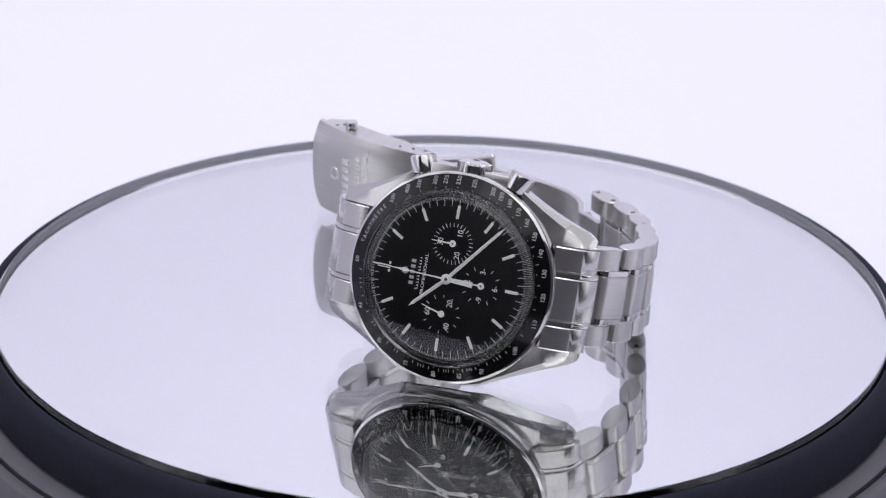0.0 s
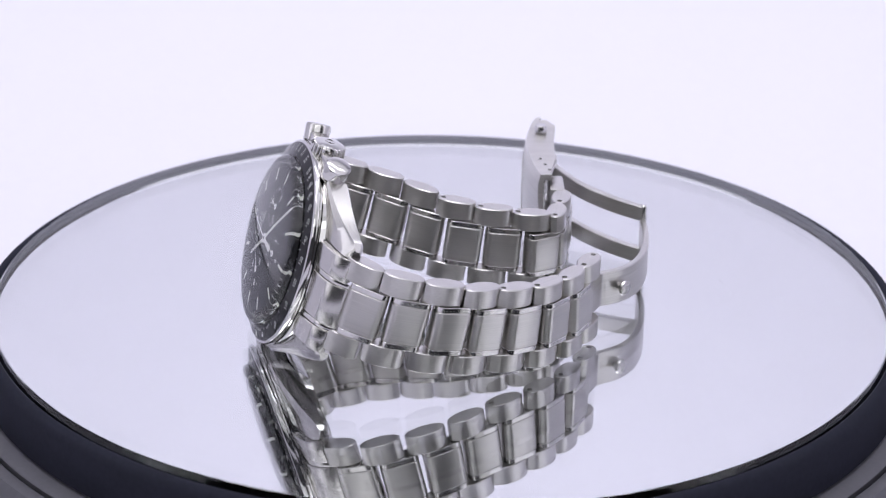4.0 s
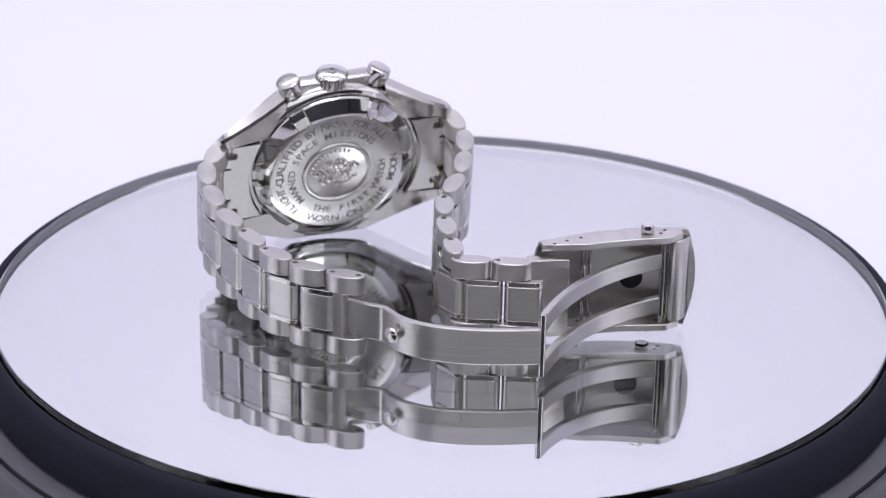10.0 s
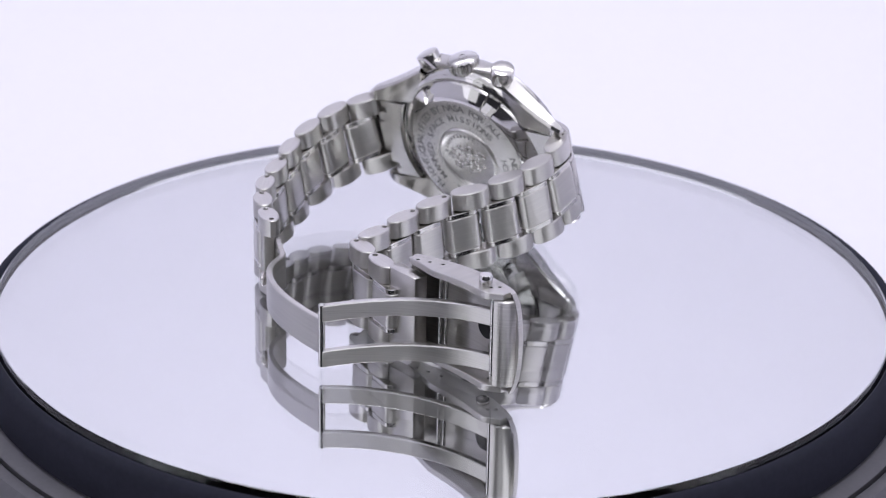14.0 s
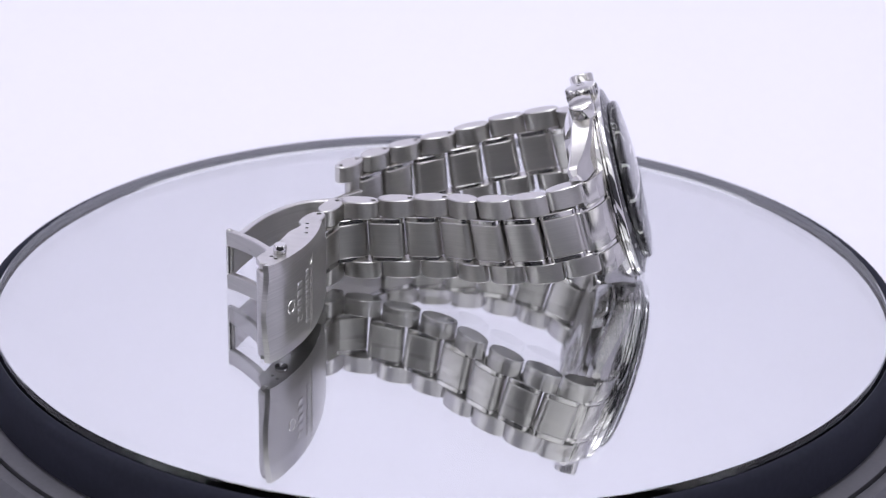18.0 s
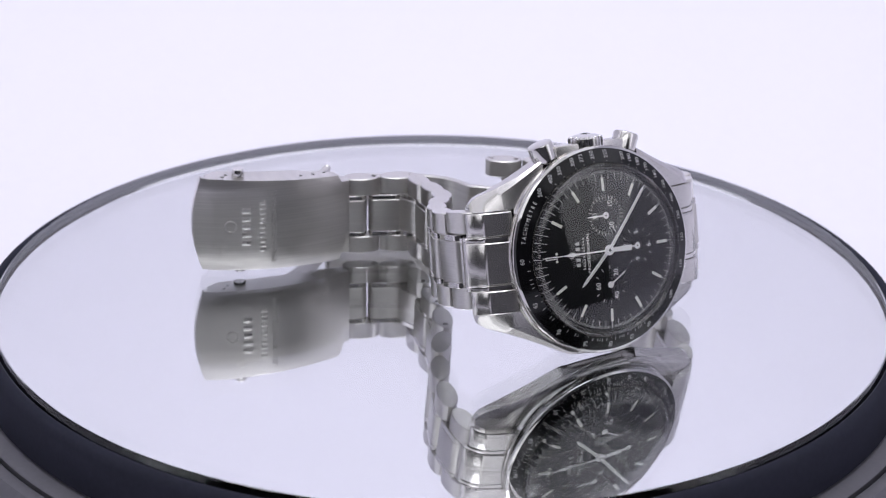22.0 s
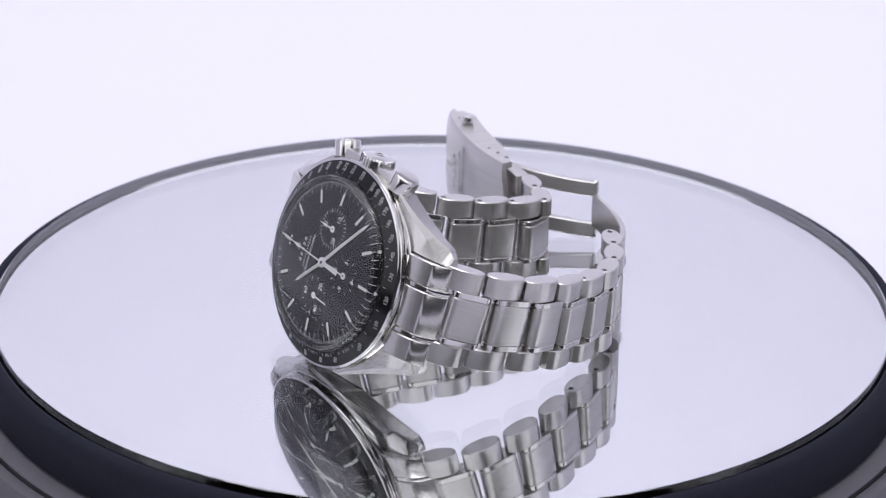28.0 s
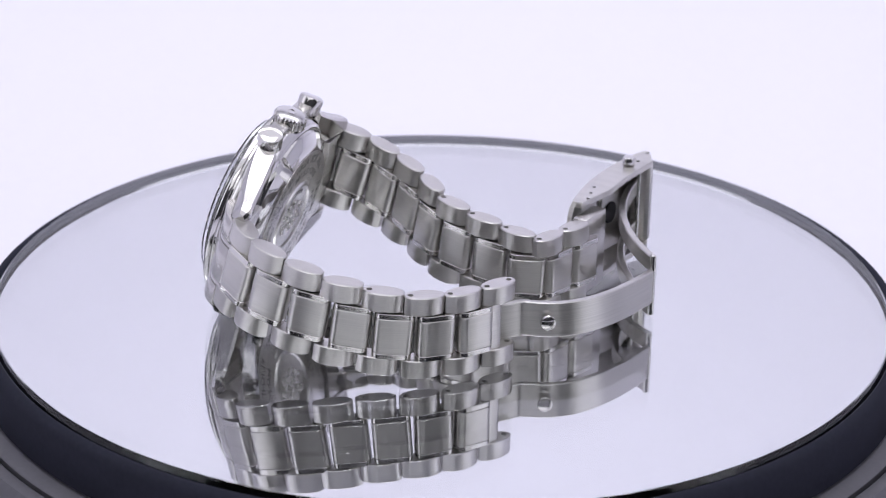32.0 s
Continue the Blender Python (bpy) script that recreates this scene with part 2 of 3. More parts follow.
# ---- turntable ----
def turntable():
    top = thing("turntable", "round black turntable with a mirror top, turning slowly", "turntable")
    # mirror plate: a 5 mm glass sheet over its silvered back, bevelled where it meets the rim
    part("mirror", revolve([(0, -4.0), (92.4, -4.0), (92.4, -4.6), (0, -4.6)], 200), silvering, top, "bright mirror silvering")
    glass = part("glass", revolve([(0, 1.0), (92.2, 1.0), (92.45, 0.92), (92.65, 0.6), (93.1, -0.32)], 200), pane_glass, top, "clear glass sheet with fine scratches", smooth=3)
    glass.visible_shadow = False
    part("ground_edge", turned_ring([(93.12, -4.6), (93.12, -0.34), (93.22, -0.36), (93.22, -4.6)], 200), edge_grey, top, "grey ground glass edge")
    part("rim", turned_ring([(93.25, -4.7), (93.25, -0.35), (93.45, 0.0), (93.8, 0.14), (94.2, 0.15), (94.8, -0.1), (95.35, -0.6), (95.75, -1.6), (96.2, -5.0), (96.3, -9.6), (95.8, -10.0), (94.6, -10.0)], 200), rim_black, top, "satin black plastic rim")
    # the rim's ghost reflection in the glass, put into this ring's grey
    part("margin", turned_ring([(92.42, -4.6), (92.42, -4.0), (93.1, -4.0), (93.1, -4.6)], 200), ghost_grey, top, "grey ring outside the silvering, toned as the ghost reflection of the rim")
    part("underside", revolve([(0, -4.75), (94.4, -4.75), (94.4, -9.6), (0, -9.6)], 96), black_plastic, top)
    # hair-fine scratches lying on the glass
    rng = random.Random(5)
    for x, y, heading, steps in ((41.5, 44.6, 152, 9), (33.5, 49.6, 118, 3), (24.4, 53.6, -14, 4), (21.4, 66.5, -13, 4), (52.0, 30.0, 140, 3)):
        pts, a = [], radians(heading)
        for _ in range(steps):
            pts.append((x, y))
            b = a + rng.uniform(-0.35, 0.35)
            x, y = x + 1.3 * math.cos(b), y + 1.3 * math.sin(b)
        part("scratch", band(pts, [0.99] * steps, [1.015] * steps, 0.035, 0.005), scratch_mat, glass, "hair-fine grey scratch")
    for x, y in ((40.1, 51.6), (41.0, 53.5), (30.0, 20.5), (-52.0, 30.0), (12.0, 74.0)):
        part("speck", revolve([(0, 1.05), (0.08, 1.03), (0.1, 1.0), (0, 1.0)], 8), scratch_mat, glass, "tiny grey dust speck", Matrix.Translation((x, y, 0)))
    base = thing("display_stand", "charcoal plastic display stand under the turning mirror plate", "stand")
    part("collar", revolve([(0, -10.4), (99.2, -10.4), (99.8, -10.8), (99.8, -14.0), (0, -14.0)], 200), grey_plastic, base, "charcoal plastic collar")
    part("skirt", turned_ring([(100.7, -14.0), (100.7, -11.0), (101.2, -10.7), (103.2, -11.0), (104.6, -13.0), (105.4, -18.0), (106.0, -54.6), (100.7, -54.6)], 200), grey_plastic, base, "charcoal plastic skirt")
    part("plinth", revolve([(0, -14.1), (100.6, -14.1), (100.6, -54.8), (0, -54.8)], 96), black_plastic, base)
    part("spindle", revolve([(0, -9.7), (30, -9.7), (30, -10.35), (0, -10.35)], 48), black_plastic, base)
    return top


table = turntable()

# ---- the watch ----
watch = thing("wristwatch", "steel chronograph wristwatch lying on its side, black dial, bracelet clasp open", "wristwatch")
E6, E3, EN = Vector((0.940, -0.336, -0.053)), Vector((0.143, 0.250, 0.9576)), Vector((-0.308, -0.908, 0.2832))
HEAD = Matrix(((E6.x, E3.x, EN.x, 1.36), (E6.y, E3.y, EN.y, -39.75), (E6.z, E3.z, EN.z, 21.27), (0, 0, 0, 1)))
# head space: x towards six o'clock, y towards three, z out of the dial


def hp(name, bm, mat, parent, label="", smooth=40):
    return part(name, bm, mat, parent, label, HEAD, smooth)


def on_dial(clock, r, z=0.0, turn=0.0):
    """A pose at a clock angle (degrees from twelve) with its y axis outward."""
    a = radians(clock)
    return Matrix.Translation((-r * math.cos(a), r * math.sin(a), z)) @ Matrix.Rotation(math.pi / 2 - a + radians(turn), 4, "Z")


def upright(clock, r, z=0.0):
    a = radians(clock)
    return Matrix.Translation((-r * math.cos(a), r * math.sin(a), z)) @ Matrix.Rotation(math.pi / 2, 4, "Z")


def moved(bm, m):
    bm.transform(m)
    return bm


# -- case --
def lug(sx, sy):
    """A lyre lug: brushed top, a polished bevel that widens to the tip, and a sloped polished end facet."""
    bm = bmesh.new()
    rings = []
    for k in range(18):
        t = min(1.0, k / 15)
        x0 = 11.0 if sy > 0 else 6.0
        x = x0 + (23.9 - x0) * t + (0.0, 1.1, 1.7)[max(0, k - 15)]
        yo = (min(20.4, 19.8 - 0.465 * (x - 9)) if sy > 0 else min(20.2, 19.7 - 0.46 * (x - 9))) - 0.4 * math.sin(math.pi * t)
        zt = -1.9 - 3.1 * t ** 1.4
        zb = -6.6 - 2.2 * t
        bev, fb = 0.4 + 1.5 * t ** 1.3, 0.25 + 1.0 * t ** 1.3
        if k > 15:
            e = (0.45, 1.0)[k - 16]
            zt, zb, yo, bev, fb = zt - 1.3 * e, zb + 0.5 * e, yo - 0.5 * e, bev - 0.9 * e, fb - 0.9 * e
        yi = 10.05
        sec = [(yi, zb), (yi, zt + 0.15), (max(yi + 0.2, yo - bev), zt - 0.35), (max(yi + 0.4, yo), max(zb + 0.9, zt - fb - 0.4)), (max(yi + 0.35, yo - 0.1), zb + 0.5), (max(yi + 0.15, yo - 0.7), zb)]
        rings.append([(sx * x, sy * y, z) for y, z in sec])
    loops(bm, rings)
    return bm


def build_case():
    body = turned_ring([(17.0, -2.0), (19.4, -1.9), (20.2, -2.1), (20.5, -2.8), (20.4, -5.2), (20.0, -6.0), (19.4, -6.6), (17.0, -6.6)], 128)
    case = hp("case", body, polished, watch, "polished steel case middle")
    # flattened crown side between the pushers
    hp("crown_guard", box(-7.9, 7.9, 16.0, 21.1, -5.3, -1.9, 0.35), case_satin, case, "brushed crown guard")
    # smooth flank between the lugs on the side away from the crown
    bm = bmesh.new()
    rings = []
    for k in range(17):
        x = -6.2 + k * 0.775
        yo = 20.62 - 0.4 * math.sin(math.pi / 2 * min(1.0, abs(x) / 6.5)) ** 2
        rings.append([(x, -y, z) for y, z in ((17.2, -6.62), (17.2, -1.98), (yo - 0.5, -2.0), (yo - 0.1, -2.25), (yo, -2.7), (yo - 0.02, -5.7), (yo - 0.3, -6.3), (yo - 0.9, -6.62))])
    loops(bm, rings)
    hp("flank", bm, case_satin, case, "brushed case flank", 50)
    for sx in (1, -1):
        for sy in (1, -1):
            ob = hp("lug", lug(sx, sy), case_satin, case, "steel lug with brushed top and polished flank", 24)
            ob.data.materials.append(strip_steel)
            for f in ob.data.polygons:
                n = f.normal
                if 0.25 < n.dot(EN) < 0.85 or n.dot(EN) < -0.3 or abs(n.dot(E6)) > 0.55:
                    f.material_index = 1
    return case


case = build_case()


# -- bezel with its scale --
def build_bezel():
    bezel = hp("bezel", turned_ring([(17.0, -1.9), (19.9, -1.95), (20.05, -1.8), (20.05, -1.5), (20.35, -1.3), (20.45, -0.7), (20.35, -0.42), (20.1, -0.28), (17.15, 0.78), (16.98, 0.6)], 144), polished, watch, "polished steel bezel ring")
    hp("insert", turned_ring([(19.9, -0.26), (19.9, -0.137), (17.15, 0.855), (17.15, 0.70)], 144), bezel_black, bezel, "black tachymeter insert")
    slope = math.atan2(0.92, 2.55)

    def cone(r):
        return -0.12 + (19.85 - r) * 0.92 / 2.55 + 0.008

    def lean(clock):
        a = radians(clock)
        axis = Vector((math.sin(a), math.cos(a), 0))
        return Matrix.Rotation(-slope, 4, axis)

    for n in (500, 400, 350, 300, 275, 250, 225, 200, 190, 180, 170, 160, 150, 140, 130, 120, 110, 100, 90, 85, 80, 75, 70, 65, 60):
        c = 21600.0 / n
        r = 18.82
        a = radians(c)
        m = Matrix.Translation((-r * math.cos(a), r * math.sin(a), cone(r))) @ lean(c) @ Matrix.Rotation(math.pi / 2, 4, "Z")
        hp("numeral", moved(letters(str(n), 0.86, 0.02, 0.98), m), grey_print, bezel)
        rd = 17.45
        hp("dot", moved(revolve([(0, 0.02), (0.09, 0.02), (0.09, 0), (0, 0)], 10), Matrix.Translation((-rd * math.cos(a), rd * math.sin(a), cone(rd)))), grey_print, bezel)
    word = "TACHYMÈTRE"
    for i, ch in enumerate(word):
        c = 11.5 + i * 2.75
        a = radians(c)
        m = Matrix.Translation((-18.6 * math.cos(a), 18.6 * math.sin(a), cone(18.6))) @ lean(c) @ Matrix.Rotation(math.pi / 2 - a, 4, "Z")
        hp("letter", moved(letters(ch, 0.82, 0.02, 0.80), m), grey_print, bezel)
    # short strokes between the lower numbers
    ticks = [21600.0 / n for n in (62.5, 67.5, 72.5, 77.5, 82.5, 87.5, 95, 105, 115, 125, 135, 145)]
    ticks += [21600.0 / n for n in (61, 62, 63, 64, 66, 68, 71, 73, 76, 77, 78, 79, 81, 82, 83, 84, 86, 87, 88, 89, 92, 94, 96, 98)]
    for c in ticks:
        a = radians(c)
        m = Matrix.Translation((-17.8 * math.cos(a), 17.8 * math.sin(a), cone(17.8))) @ lean(c) @ Matrix.Rotation(math.pi / 2 - a, 4, "Z")
        hp("stroke", moved(box(-0.045, 0.045, -0.3, 0.3, 0, 0.02), m), grey_print, bezel)
    return bezel


build_bezel()


# -- dial --
def build_dial():
    dial = hp("dial", revolve([(0, -0.8), (0, 0), (13.6, 0), (13.75, -0.12), (16.3, -0.12), (16.3, -0.8), (0, -0.8)][1:], 128), dial_black, watch, "matte black chronograph dial")
    hp("rehaut", turned_ring([(15.45, -0.11), (15.9, 0.15), (15.9, -0.4), (15.45, -0.4)], 128), dial_black, dial, "black sloped inner ring")
    bm = bmesh.new()
    for k in range(300):
        if k % 5 == 0:
            b = box(-0.038, 0.038, 13.75, 15.15, -0.10, -0.085)
        else:
            b = box(-0.022, 0.022, 14.72, 15.15, -0.10, -0.085)
        b.transform(on_dial(k * 1.2, 0))
        bm = join(bm, b)
    hp("minute_track", bm, white_print, dial, "fine white minute track")
    for h in range(1, 12):
        ln = 2.5
        hp("index", moved(box(-0.29, 0.29, -ln / 2, ln / 2, 0, 0.10, 0.03), on_dial(h * 30, 12.72)), lume, dial)
    for s in (-0.33, 0.33):
        hp("index", moved(box(-0.11, 0.11, -1.3, 1.3, 0, 0.10, 0.02), on_dial(0, 12.72) @ Matrix.Translation((s * 0.6, 0, 0))), lume, dial)
    for s in (-0.75, 0.75):
        hp("lume_dot", moved(revolve([(0, 0.09), (0.24, 0.08), (0.28, 0), (0, 0)], 16), Matrix.Translation((-11.6, s, 0))), lume, dial)
    # three recessed-looking registers
    for cx, cy, ticks, nums in ((0, 6.75, 30, (("30", 0), ("10", 120), ("20", 240))), (6.75, 0, 12, (("12", 0), ("3-", 90), ("6-", 180), ("-9", 270))), (0, -6.75, 12, (("60", 0), ("20.", 120), (".40", 240)))):
        m0 = Matrix.Translation((cx, cy, 0))
        prof = [(0, 0.012)]
        for k in range(12):
            r = 0.4 + k * 0.3
            prof += [(r, 0.012), (r + 0.15, 0.022)]
        prof += [(4.05, 0.012), (4.1, 0.0), (0, 0.0)]
        hp("subdial", moved(revolve(prof, 64), m0), sub_black, dial, "concentrically grooved black subdial")
        for k in range(ticks):
            c = k * 360 / ticks
            near = min(abs((c - a + 180) % 360 - 180) for _, a in nums)
            if ticks == 12 and near < 5:
                continue
            long = ticks == 30 and k % 5 == 0
            b = box(-0.06 if long else -0.045, 0.06 if long else 0.045, 3.2 if ticks == 30 else 3.05, 3.92 if ticks == 30 else 3.75, 0.022, 0.035)
            hp("stroke", moved(b, m0 @ on_dial(c, 0)), white_print, dial)
        for s, c in nums:
            hp("numeral", moved(letters(s, 1.08, 0.014, 0.95), m0 @ upright(c, 2.4 if ticks == 30 else 2.75, 0.024)), white_print, dial)
    # maker's marks as plain shapes, one readable line
    mk = turned_ring([(0.48, 0.0), (0.66, 0.0), (0.66, 0.05), (0.48, 0.05)], 24)
    hp("emblem", moved(mk, Matrix.Translation((-8.35, 0, 0))), grey_print, dial, "small ring-shaped silver emblem")
    bm = bmesh.new()
    for i in range(5):
        y = -2.6 + 5.2 * (i + 0.5) / 5
        bm = join(bm, box(-7.35, -6.45, y - 0.3, y + 0.3, 0, 0.02))
    hp("maker_mark", bm, grey_print, dial, "row of small silver printed bars")
    bm = bmesh.new()
    for i in range(11):
        y = -3.2 + 6.4 * (i + 0.5) / 11
        h = 0.42 if i in (0, 5, 7) else 0.22
        b = box(-h, 0.2, -0.06, 0.06, 0, 0.02)
        b.transform(Matrix.Translation((-5.6, y, 0)) @ Matrix.Rotation(radians(18), 4, "Z"))
        bm = join(bm, b, box(-5.6 + 0.12, -5.6 + 0.2, y - 0.2, y + 0.2, 0, 0.019))
    hp("maker_mark", bm, white_print, dial, "slanted white printed bars")
    hp("lettering", moved(letters("PROFESSIONAL", 0.60, 0.02, 1.36), Matrix.Translation((-4.5, 0, 0.0)) @ Matrix.Rotation(math.pi / 2, 4, "Z")), white_print, dial)
    for c0, text in ((166, "SWISS"), (190, "MADE")):
        for i, ch in enumerate(text):
            c = 180 + (i - (len(text) - 1) / 2) * -1.9 + (-6 if text == "MADE" else 6)
            hp("letter", moved(letters(ch, 0.42, 0.012), on_dial(c, 15.45, -0.09, 180)), grey_print, dial)
    return dial


dial = build_dial()


# -- hands --
def blade(l0, l1, w0, w1, tip, z0, z1):
    """A flat tapered hand along +y with a pointed tip."""
    return prism([(-w0 / 2, l0), (w0 / 2, l0), (w1 / 2, l1 - tip), (0, l1), (-w1 / 2, l1 - tip)], z0, z1, 0.03)


def build_hands():
    hub = revolve([(0, 1.45), (0.35, 1.45), (0.4, 1.35), (0.4, 1.25), (0.95, 1.2), (1.0, 1.1), (1.0, 0.4), (0, 0.4)], 32)
    h = hp("hour_hand", moved(blade(-0.2, 9.3, 0.72, 0.62, 1.1, 0.40, 0.55), on_dial(315.5, 0)), hand_white, watch, "white baton hour hand")
    hp("lume_strip", moved(box(-0.17, 0.17, 1.3, 7.9, 0.55, 0.60, 0.02), on_dial(315.5, 0)), lume, h)
    m = hp("minute_hand", moved(blade(-0.2, 14.9, 0.70, 0.56, 1.2, 0.70, 0.85), on_dial(129.5, 0)), hand_white, watch, "white baton minute hand")
    hp("lume_strip", moved(box(-0.15, 0.15, 1.3, 13.2, 0.85, 0.90, 0.02), on_dial(129.5, 0)), lume, m)
    sec = prism([(-0.55, -5.2), (0.55, -5.2), (0.42, -1.0), (0.16, 0.9), (0.10, 7.4), (0.42, 8.3), (0.10, 9.9), (0.06, 14.9), (-0.06, 14.9), (-0.10, 9.9), (-0.42, 8.3), (-0.10, 7.4), (-0.16, 0.9), (-0.42, -1.0)], 1.0, 1.12, 0.02)
    s = hp("chronograph_hand", moved(sec, on_dial(1.0, 0)), hand_white, watch, "thin white chronograph seconds hand")
    hp("hub", hub, hand_white, s, "white hand hub")
    hp("hub_pin", revolve([(0, 1.50), (0.26, 1.50), (0.30, 1.46), (0.30, 1.44), (0, 1.44)], 24), recess, s, "dark polished hub pin")
    for cx, cy, c, name in ((0, 6.75, 0, "minute_counter_hand"), (6.75, 0, 0, "hour_counter_hand")):
        hp(name, moved(small_hand(), Matrix.Translation((cx, cy, 0)) @ on_dial(c, 0)), hand_white, watch, "small white counter hand")
        hp("hand_pin", moved(revolve([(0, 0.46), (0.16, 0.46), (0.18, 0.42), (0, 0.42)], 16), Matrix.Translation((cx, cy, 0))), recess, dial, "dark hand pin")
    run = part("running_seconds_hand", small_hand(), hand_white, watch, "small white running seconds hand")
    return run


def small_hand():
    bm = prism([(-0.16, 0.3), (0.16, 0.3), (0.09, 4.0), (0, 4.3), (-0.09, 4.0)], 0.22, 0.32, 0.02)
    bm = join(bm, revolve([(0, 0.42), (0.22, 0.42), (0.25, 0.36), (0.62, 0.34), (0.66, 0.28), (0.66, 0.2), (0, 0.2)], 24))
    return bm


running = build_hands()


# -- crystal: a domed acrylic shell with a stepped edge --
def build_crystal():
    steps = (1.0, 0.92, 0.84, 0.72, 0.6, 0.48, 0.36, 0.24, 0.12, 0.0)
    outer = [(16.95, 0.3), (16.95, 1.5)]
    outer += [(16.05 + 0.9 * math.cos(a), 1.5 + 0.9 * math.sin(a)) for a in (radians(10 * k) for k in range(1, 8))]
    outer += [(16.1 * u, 3.55 - 1.1 * u * u) for u in steps]
    inner = [(15.8 * u, 2.55 - 1.05 * u * u) for u in reversed(steps)]
    inner += [(16.0, 1.25), (16.1, 0.3)]
    ob = hp("crystal", revolve(outer + inner + [outer[0]], 128), crystal_mat, watch, "clear domed acrylic crystal", 50)
    ob.visible_shadow = False
    # invented reflector: gives the crystal's edge a chrome gleam seen edge-on
    hp("glint_ring", turned_ring([(15.95, 0.12), (16.05, 0.12), (16.05, 0.6), (15.95, 0.6)], 128), case_satin, watch, "steel ring added inside the crystal to brighten its edge at grazing view")


build_crystal()


# -- crown and pushers --
def build_crown():
    def flute(i, a, r, z):
        return (r + (0.16 * (1 if math.sin(a * 26) > 0 else -1) if 2 <= i <= 5 else 0), z)

    bm = revolve([(0, 0), (2.5, 0), (3.1, 0.25), (3.3, 0.6), (3.3, 2.6), (3.1, 2.95), (2.9, 3.05), (2.2, 3.35), (1.0, 3.5), (0, 3.5)], 156, warp=flute)
    m = Matrix.Translation((0.2, 19.2, -3.8)) @ Matrix.Rotation(-math.pi / 2, 4, "X")
    crown = hp("crown", moved(bm, m), polished, watch, "fluted polished steel crown", 25)
    hp("emblem", moved(turned_ring([(0.7, 3.45), (1.0, 3.45), (1.0, 3.6), (0.7, 3.6)], 24), m), polished, crown, "raised ring emblem")
    hp("stem_tube", moved(revolve([(0, -1.5), (1.9, -1.5), (1.9, 0), (0, 0)], 32), m), polished, crown)


def build_pusher(sx):
    m = Matrix.Translation((8.4 if sx > 0 else -8.8, 17.3, -3.9)) @ Matrix.Rotation(radians(-sx * 20), 4, "Z") @ Matrix.Rotation(-math.pi / 2, 4, "X")
    p = hp("pusher", moved(revolve([(0, 1.2), (2.2, 1.2), (2.5, 1.5), (2.55, 4.4), (2.4, 4.75), (2.05, 4.9), (1.0, 4.98), (0, 5.0)], 64), m), strip_steel, watch, "polished steel pusher cap")
    hp("stem", moved(revolve([(0, -1.5), (1.45, -1.5), (1.45, 1.2), (0, 1.2)], 28), m), polished, p, "pusher stem")
    hp("collar", moved(revolve([(0, -1.5), (2.0, -1.5), (2.0, 0.2), (1.7, 0.4), (0, 0.4)], 28), m), polished, p, "pusher collar")


build_crown()
for _s in (1, -1):
    build_pusher(_s)


